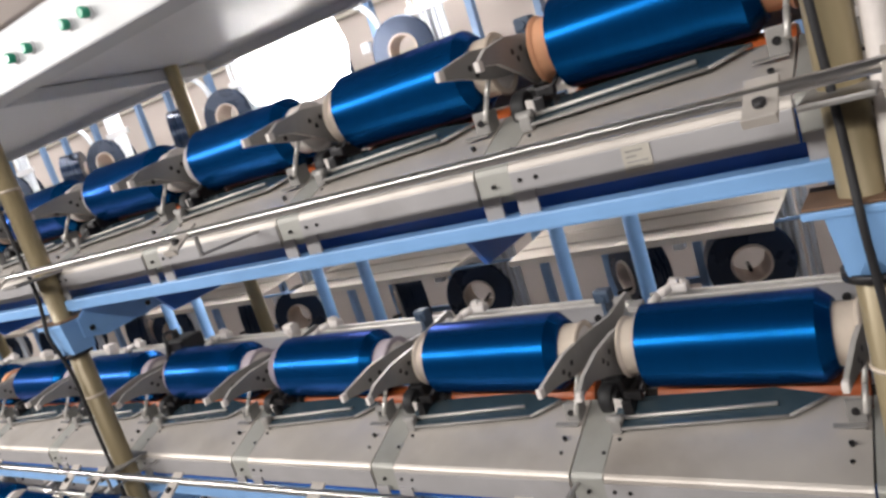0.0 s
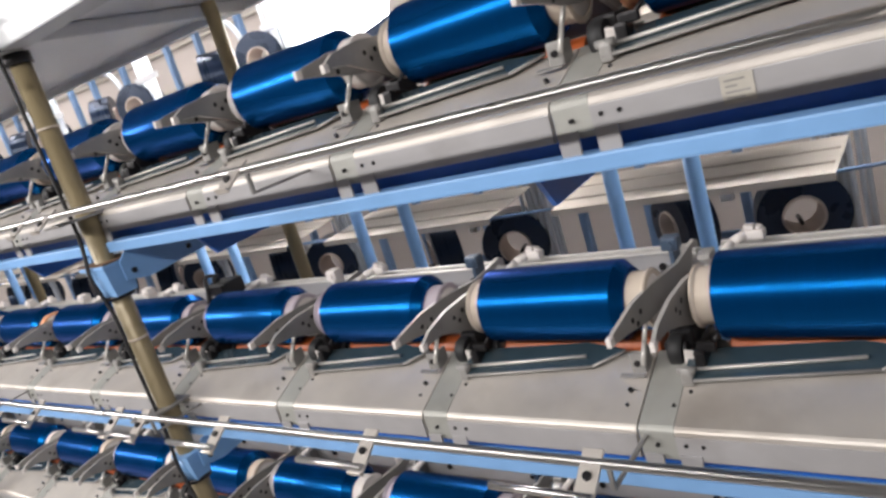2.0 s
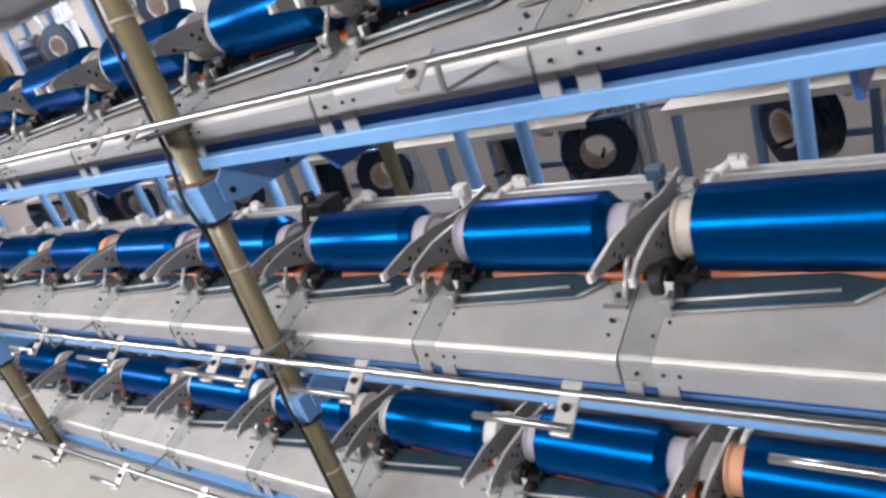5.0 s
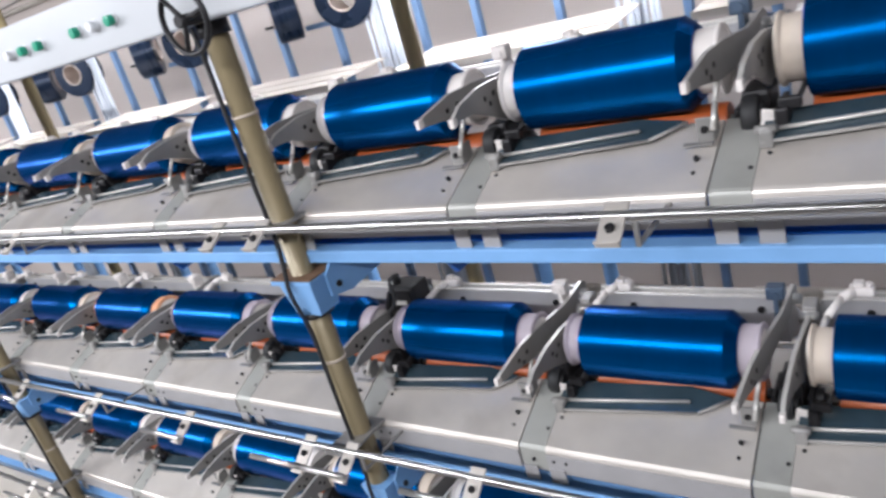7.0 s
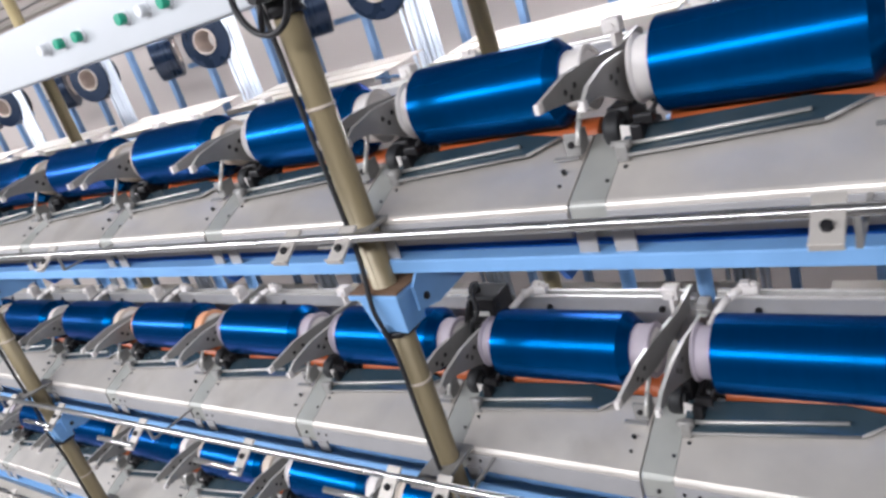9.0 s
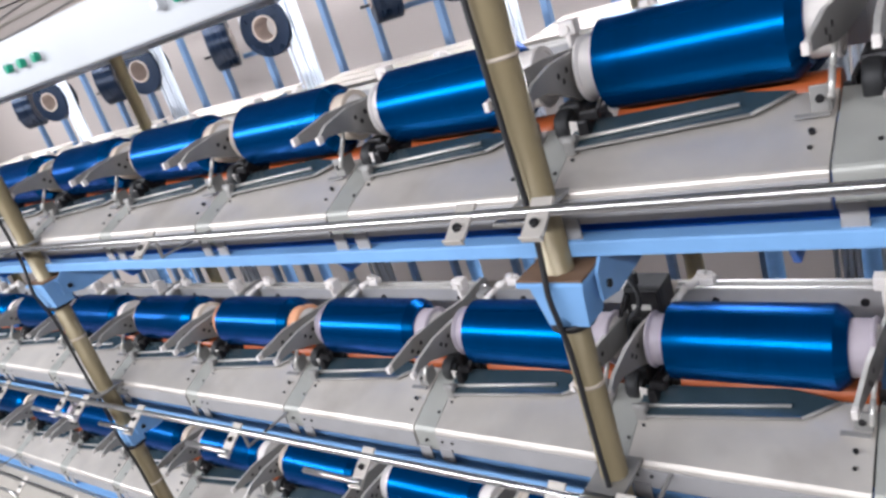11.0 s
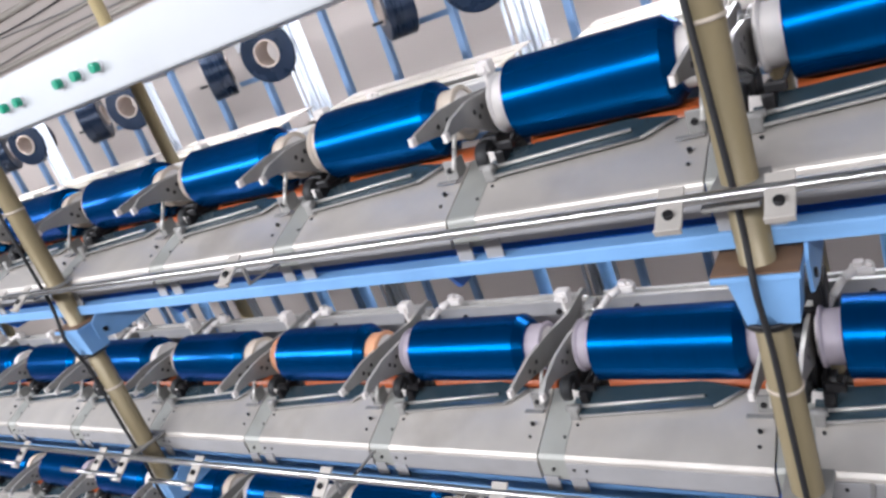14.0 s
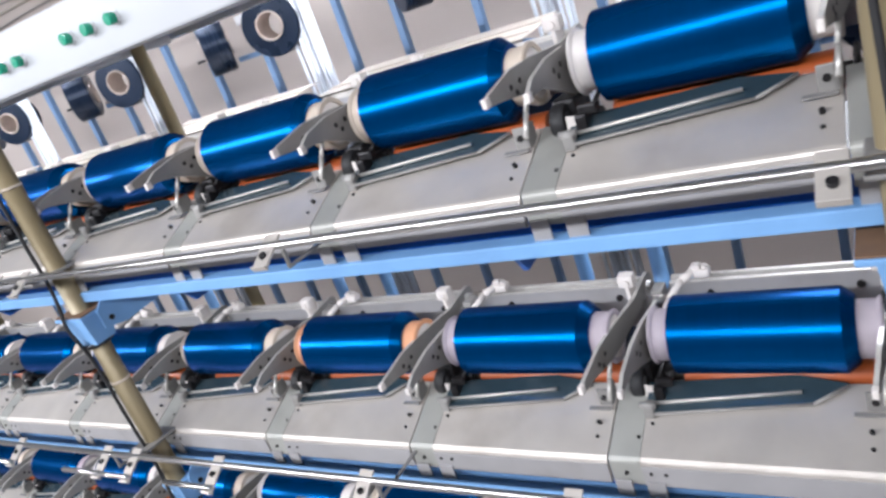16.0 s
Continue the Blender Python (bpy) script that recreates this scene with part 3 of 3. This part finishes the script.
# ---- poles ----
def pole(x, wheel):
    root = empty("machine_pole", "khaki painted steel pole with a black cable tied along it", "pole", "poles in front of the machine")
    part("shaft", tube_along(B(), (0, 0, 0), (0, 0, 1.80), 0.0205, 28), KHAKI, root)
    part("foot", tube_along(B(), (0, 0, 0), (0, 0, 0.015), 0.07, 28), KHAKI, root)
    part("top_cap", tube_along(B(), (0, 0, 1.79), (0, 0, 1.812), 0.026, 24), DARK, root)
    rr = random.Random(int(x * 100))
    pts = [(-0.003 + 0.028 * (1.35 - z) + 0.004 * math.sin(z * 5 + x), -0.026 - 0.004 * abs(math.sin(z * 7.1)) - 0.018 * math.exp(-((z - 1.355) / 0.05) ** 2) - 0.010 * math.exp(-((z - 0.90) / 0.05) ** 2), z) for z in np.arange(0.1, 1.82, 0.045)]
    cable("cable", pts, 0.0040, RUBBER, root, "black rubber cable")
    for z in (0.72, 1.20, 1.66):
        part("cable_tie", tube_along(B(), (0, 0, z), (0, 0, z + 0.005), 0.0222, 20), TUBES[0], root)
    for tz in (0.86, 1.305):
        c = B()
        tube_along(c, (0, 0, tz), (0, 0, tz + 0.050), 0.027, 24)
        k = 1.0 if tz > 1 else 0.8
        bowl = [c.verts.new((bx * k, by * k, tz + bz)) for bx, by, bz in ((-0.022, -0.024, 0), (0.036, -0.024, 0), (0.036, 0.024, 0), (-0.022, 0.024, 0), (-0.031, -0.034, 0.062), (0.045, -0.034, 0.062), (0.045, 0.030, 0.062), (-0.031, 0.030, 0.062))]
        for q in ((0, 1, 5, 4), (1, 2, 6, 5), (2, 3, 7, 6), (3, 0, 4, 7), (4, 5, 6, 7), (3, 2, 1, 0)):
            c.faces.new([bowl[i] for i in q])
        if tz > 1:
            box(c, (-0.05, -0.036, tz + 0.062), (0.048, 0.050, tz + 0.070), 0.002)
        col = part("collar", c, BLUE, root, "light blue pole clamp")
        if tz > 1:
            part("top_board", box(B(), (-0.049, -0.034, tz + 0.0705), (0.047, 0.049, tz + 0.0735), 0.001), RUST, col, "rusty brown top board")
        part("ring", tube_along(B(), (0, 0, tz - 0.008), (0, 0, tz + 0.001), 0.031, 24), DARK, col)
        a = B()
        extrude_profile(a, [(0.0, tz + 0.026), (0.0, tz + 0.066), (0.02, tz + 0.084), (0.38, tz + 0.064), (0.38, tz + 0.036), (0.05, tz + 0.014)], 0.048 * k + 0.0005, 0.048 * k + 0.005)
        arm = part("clamp_arm", a, BLUE, root, "blue tapered bracket arm")
        for hy in (0.022, 0.16):
            part("bolt", tube_along(B(), (0.048 * k + 0.0045, hy, tz + 0.040), (0.048 * k + 0.0085, hy, tz + 0.040), 0.006, 10), DARK, arm)
    for tz in (0.60, 1.04, 1.48):
        c = B()
        box(c, (-0.03, -0.075, tz - 0.006), (0.03, 0.04, tz), 0.002)
        part("rod_holder", c, GREY, root)
    if wheel:
        w = B()
        seg, ring = 36, 8
        for (rad, thick) in ((0.047, 0.0045),):
            vs = [[w.verts.new(((rad + thick * math.cos(b * 2 * math.pi / ring)) * math.cos(a * 2 * math.pi / seg), thick * math.sin(b * 2 * math.pi / ring), (rad + thick * math.cos(b * 2 * math.pi / ring)) * math.sin(a * 2 * math.pi / seg))) for b in range(ring)] for a in range(seg)]
            for a in range(seg):
                for b in range(ring):
                    f = w.faces.new((vs[a][b], vs[(a + 1) % seg][b], vs[(a + 1) % seg][(b + 1) % ring], vs[a][(b + 1) % ring]))
                    f.smooth = True
        for a in (10, 130, 250):
            tube_along(w, (0, 0, 0), (0.046 * math.cos(radians(a)), 0, 0.046 * math.sin(radians(a))), 0.004, 8)
        tube_along(w, (0, -0.012, 0), (0, 0.075, 0), 0.009, 12)
        at(part("handwheel", w, DARK, root, "dark spoked handwheel"), 0.042, -0.080, 1.820, 0, 0, 0)
    root.matrix_world = pose(x, -0.07, 0)
    return root


for k in range(-2, 2):
    pole(0.369 + k * 4 * P, k == 0)


# ---- control panel above the upper row ----
panel = empty("control_panel", "long white sheet metal switch panel with green push buttons", "control panel")
part("front_box", box(B(), (-3.3, -0.120, 1.812), (1.12, -0.060, 1.905), 0.004), PANEL, panel)
part("hood_sheet", box(B(), (-3.3, -0.060, 1.862), (1.12, 0.56, 1.866), 0.001), WHITE, panel, "pale sheet metal hood")
part("rear_rim", box(B(), (-3.3, 0.5605, 1.838), (1.12, 0.580, 1.872), 0.003), WHITE, panel, "white folded rim of the hood")
for bx in (-0.835, -0.785, -0.645, -0.59, -0.532, -0.135, -0.082, -0.025, 0.101, 0.155, 0.208, 0.672, 0.73, 0.852, 0.91):
    b = B()
    tube_along(b, (bx, -0.119, 1.855), (bx, -0.123, 1.855), 0.0105, 18)
    part("button_ring", b, WHITE, panel)
    b = B()
    tube_along(b, (bx, -0.122, 1.855), (bx, -0.135, 1.855), 0.0088, 18)
    part("button", soften(b, 0.002, 60, 2), WHITE if bx in (-0.135, 0.155) else GREEN, panel, "white push button" if bx in (-0.135, 0.155) else "green push button")
for bx in (0.33, -1.23, -2.71):
    part("cross_arm", box(B(), (bx - 0.02, -0.060, 1.83), (bx + 0.02, 0.55, 1.860), 0.003), WHITE, panel)
    part("rear_post", tube_along(B(), (bx + 0.03, 0.43, 0.0), (bx + 0.03, 0.43, 2.60), 0.018, 20), OCHRE, panel, "khaki rear post")


# ---- posts of the frame between the rows ----
for k in range(-4, 4):
    for dx in (-0.27, -0.10):
        x = 0.74 * k + dx
        root = empty("frame_post", "light blue painted frame post behind the packages", "post", "frame posts")
        part("shaft", tube_along(B(), (0, 0, 0), (0, 0, 1.40), 0.0165, 20), BLUE, root)
        part("foot_plate", box(B(), (-0.035, -0.035, 0), (0.035, 0.035, 0.006), 0.002), BLUE, root)
        root.matrix_world = pose(x, 0.57, 0)
    for (ty, tz) in TIERS:
        g = B()
        x = 0.74 * k - 0.10
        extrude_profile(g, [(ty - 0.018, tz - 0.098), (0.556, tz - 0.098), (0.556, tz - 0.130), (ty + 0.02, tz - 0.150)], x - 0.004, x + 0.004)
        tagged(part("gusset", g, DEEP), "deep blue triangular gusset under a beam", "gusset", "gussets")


# ---- creel with supply packages ----
bm = B()
lathe(bm, [(-0.062, 0.062), (0.062, 0.062), (0.062, 0.055), (-0.062, 0.055)], 36, closed=True)
SUP_T = mesh_of(bm, "tube")
# the yarn ring is open in the middle
bm = B()
lathe(bm, [(-0.055, 0.0625), (-0.0545, 0.128), (-0.050, 0.133), (0.050, 0.133), (0.0545, 0.128), (0.055, 0.0625)], 48, closed=True)
SUP_Y = mesh_of(bm, "yarn")
SUP_Y.materials.append(NAVY)
SUP_T.materials.append(CORE)


def supply(x, y, z, yaw, size=1.0):
    root = empty("supply_package", "large dark navy yarn package on a cardboard core", "yarn package", "supply packages on the creel")
    part("yarn", SUP_Y, None, root)
    part("cardboard_core", SUP_T, None, root)
    part("peg", disc(B(), -0.10, -0.02, 0, -0.046, 0.007, 12), DARK, root)
    root.matrix_world = pose(x, y, z, 0, 0, yaw) @ Matrix.Diagonal((1, size, size, 1))


for k in range(-1, 6):
    x0 = 1.37 - 1.02 * k
    fr = empty("creel_frame", "blue painted creel frame with pegs and white yarn tubes", "creel", "creel frames")
    for dx in (0.265, -0.17, -0.50):
        part("post", box(B(), (x0 + dx - 0.014, 1.56, 0), (x0 + dx + 0.014, 1.592, 2.04), 0.003), CREEL, fr)
    for zz in (0.33, 0.82, 1.31, 1.80):
        # short arm behind each pair of packages, with its clip
        part("cross_bar", box(B(), (x0 - 0.36, 1.595, zz - 0.098), (x0 + 0.02, 1.612, zz - 0.076), 0.002), CREEL, fr)
        part("clip", box(B(), (x0 - 0.245, 1.545, zz + 0.045), (x0 - 0.205, 1.575, zz + 0.085), 0.004), WHITE, fr, "pale plastic clip")
        if zz < 1.7:
            t = B()
            # a sheet with a turned-down front lip, a raised back edge and two pressed ribs
            extrude_profile(t, [(1.10, zz + 0.196), (1.10, zz + 0.216), (1.24, zz + 0.221), (1.42, zz + 0.232), (1.42, zz + 0.229), (1.24, zz + 0.218), (1.104, zz + 0.213), (1.104, zz + 0.196)], x0 - 0.62, x0 + 0.17)
            tray = part("tray", t, SHEET, fr, "beige sheet metal tray")
            for yy in (1.19, 1.31):
                zr = zz + 0.2165 + (yy - 1.10) * 0.045
                part("rib", tube_along(B(), (x0 - 0.61, yy, zr), (x0 + 0.16, yy, zr), 0.004, 8), SHEET, tray)
            part("tray_stay", tube_along(B(), (x0 - 0.58, 1.12, zz + 0.212), (x0 - 0.50, 1.56, zz + 0.10), 0.006, 8), CREEL, fr)
            part("tray_stay", tube_along(B(), (x0 + 0.14, 1.12, zz + 0.212), (x0 + 0.262, 1.56, zz + 0.10), 0.006, 8), CREEL, fr)
    part("tube_guide", box(B(), (x0 + 0.076, 1.521, 0.1), (x0 + 0.150, 1.536, 2.02), 0.004), PANEL, fr, "white upright yarn guide channel")
    for i, dx in enumerate((0.066, 0.088, 0.106, 0.128, 0.150, 0.176, 0.196)):
        part("yarn_tube", tube_along(B(), (x0 + dx, 1.50 + 0.006 * (i % 2), 0.1), (x0 + dx + 0.006 * math.sin(dx * 90), 1.50, 2.02), 0.0078, 8), YARN_TUBE, fr, "thin pale yarn tube")
    part("tube_holder", box(B(), (x0 + 0.05, 1.480, 1.905), (x0 + 0.252, 1.491, 1.935), 0.003), WHITE, fr, "pale clamp bar across the yarn tubes")
    # arched pipe over the packages
    r = 0.15
    arch = [(x0 - 0.48, 1.47, 2.03), (x0 - 0.26, 1.47, 2.03)] + [(x0 - 0.22 + r * math.sin(radians(a)), 1.47, 2.03 - r + r * math.cos(radians(a))) for a in range(0, 91, 15)] + [(x0 - 0.07, 1.47, 1.76)]
    cable("arched_pipe", arch, 0.013, YARN_TUBE, fr, "grey arched pipe")
    for zz in (0.33, 0.82, 1.31, 1.80):
        supply(x0, 1.5, zz, -72, 0.92 if zz > 1.2 else 1.0)
        supply(x0 - 0.36, 1.5, zz, 45, 0.90 if zz > 1.2 else 1.0)


# black switch box with its cables between two packages of the middle row
sw = empty("switch_box", "black switch box with dark cables on a bent bracket", "switch box")
part("case", box(B(), (0.338, 0.150, 1.172), (0.402, 0.208, 1.228), 0.007), RUBBER, sw)
part("lid", box(B(), (0.343, 0.1455, 1.177), (0.397, 0.1495, 1.223), 0.001), DARK, sw)
part("bracket", box(B(), (0.358, 0.178, 0.990), (0.384, 0.184, 1.172), 0.001), DARK, sw)
part("motor", soften(tube_along(B(), (0.338, 0.155, 1.135), (0.392, 0.155, 1.135), 0.026, 20), 0.003, 60), DARK, sw, "dark round motor")
part("gland", tube_along(B(), (0.352, 0.170, 1.228), (0.352, 0.170, 1.246), 0.009, 12), RUBBER, sw)
part("side_arm", box(B(), (-0.004, -0.012, -0.075), (0.004, 0.012, 0.045), 0.002, pose(0.330, 0.150, 1.180, 0, 24, 0)), DARK, sw, "sloping dark arm")
for i, (px, pz) in enumerate(((0.352, 1.244), (0.390, 1.176), (0.345, 1.120))):
    way = [(px, 0.168, pz), (px + 0.012, 0.130, pz + 0.016), (px + 0.034 - 0.03 * i, 0.118, pz - 0.03), (px - 0.020, 0.128, pz - 0.075), (px - 0.010, 0.165, 1.03)]
    cable("cable", way, 0.0042, RUBBER, sw, "black rubber cable")
part("name_tag", box(B(), (0.352, 0.1445, 1.190), (0.384, 0.1453, 1.200)), WORN, sw, "small worn metal tag")


# pale hoses beside one pole
for i, (dx, dy, r) in enumerate(((0.036, -0.012, 0.011), (0.058, 0.004, 0.008))):
    h = cable("hose", [(1.849 + dx + 0.006 * math.sin(z * 4 + i), -0.07 + dy + 0.005 * math.cos(z * 3), z) for z in np.arange(0.05, 1.85, 0.12)], r, TUBES[3])
    tagged(h, "pale ribbed hose running up beside a khaki pole", "hose", "hoses beside the pole")


# opal lamp that hangs between the machine and the creel
lamp = empty("hanging_lamp", "glaring white opal lamp hanging behind the upper row", "lamp")
# cover swollen and rounded so that its shape includes the lamp's glare
bm = box(B(), (-0.175, -0.14, -0.15), (0.175, 0.14, 0.13), 0.125)
for f in bm.faces:
    f.smooth = True
part("opal_cover", bm, OPAL, lamp, "glowing opal cover enlarged to hold the lamp's glare")
part("housing", box(B(), (-0.15, -0.05, 0.131), (0.15, 0.05, 0.150), 0.006), WHITE, lamp)
for sx in (-0.14, 0.14):
    part("hanger", tube_along(B(), (sx, 0, 0.145), (sx, 0, 1.34), 0.005, 8), GREY, lamp)
lamp.matrix_world = pose(0.24, 1.0, 1.86)

# paper sticker on the face of an upper cover
st = empty("sticker", "small worn white paper sticker with faint print on a cover", "sticker")
part("paper", box(B(), (-0.016, -0.0004, -0.015), (0.016, 0.0004, 0.015)), LABEL, st)
for i, w in enumerate((0.020, 0.012, 0.024, 0.018)):
    part("print_bar", box(B(), (-0.012, -0.0007, 0.008 - i * 0.006), (-0.012 + w, -0.0004, 0.0100 - i * 0.006)), GREY, st, "faint bar of print")
st.matrix_world = pose(1.645, -0.0548, 1.452)

# conduits and slack cords along the back wall
for i, (z, r) in enumerate(((2.12, 0.012), (2.20, 0.009), (2.33, 0.016), (2.45, 0.010), (2.62, 0.02))):
    tagged(part("conduit", tube_along(B(), (-9, 2.15 - r - 0.001, z), (6, 2.15 - r - 0.001, z), r, 10), SHEET), "thin beige conduit running along the wall", "conduit", "conduits on the wall")
for i, (z, sag, mat) in enumerate(((2.16, 0.03, GREY), (2.27, 0.05, RUBBER), (2.39, 0.03, GREY), (2.52, 0.06, GREY), (2.57, 0.04, RUBBER))):
    pts = [(x, 2.135, z - sag * abs(math.sin(x * 1.3 + i)) ** 1.5) for x in np.arange(-9, 6.01, 0.3)]
    tagged(cable("cord", pts, 0.005, mat), "dark slack cord strung along the wall", "cord", "cords on the wall")


def motions():
    """Every package turns on its drive roller all the time."""
    step, pace = 0.4, 84.0
    for root, x, y, z, turn in PACKAGES:
        walk(root, [(i * step, pose(x, y, z, turn + i * pace, 0, 0)) for i in range(41)])


motions()
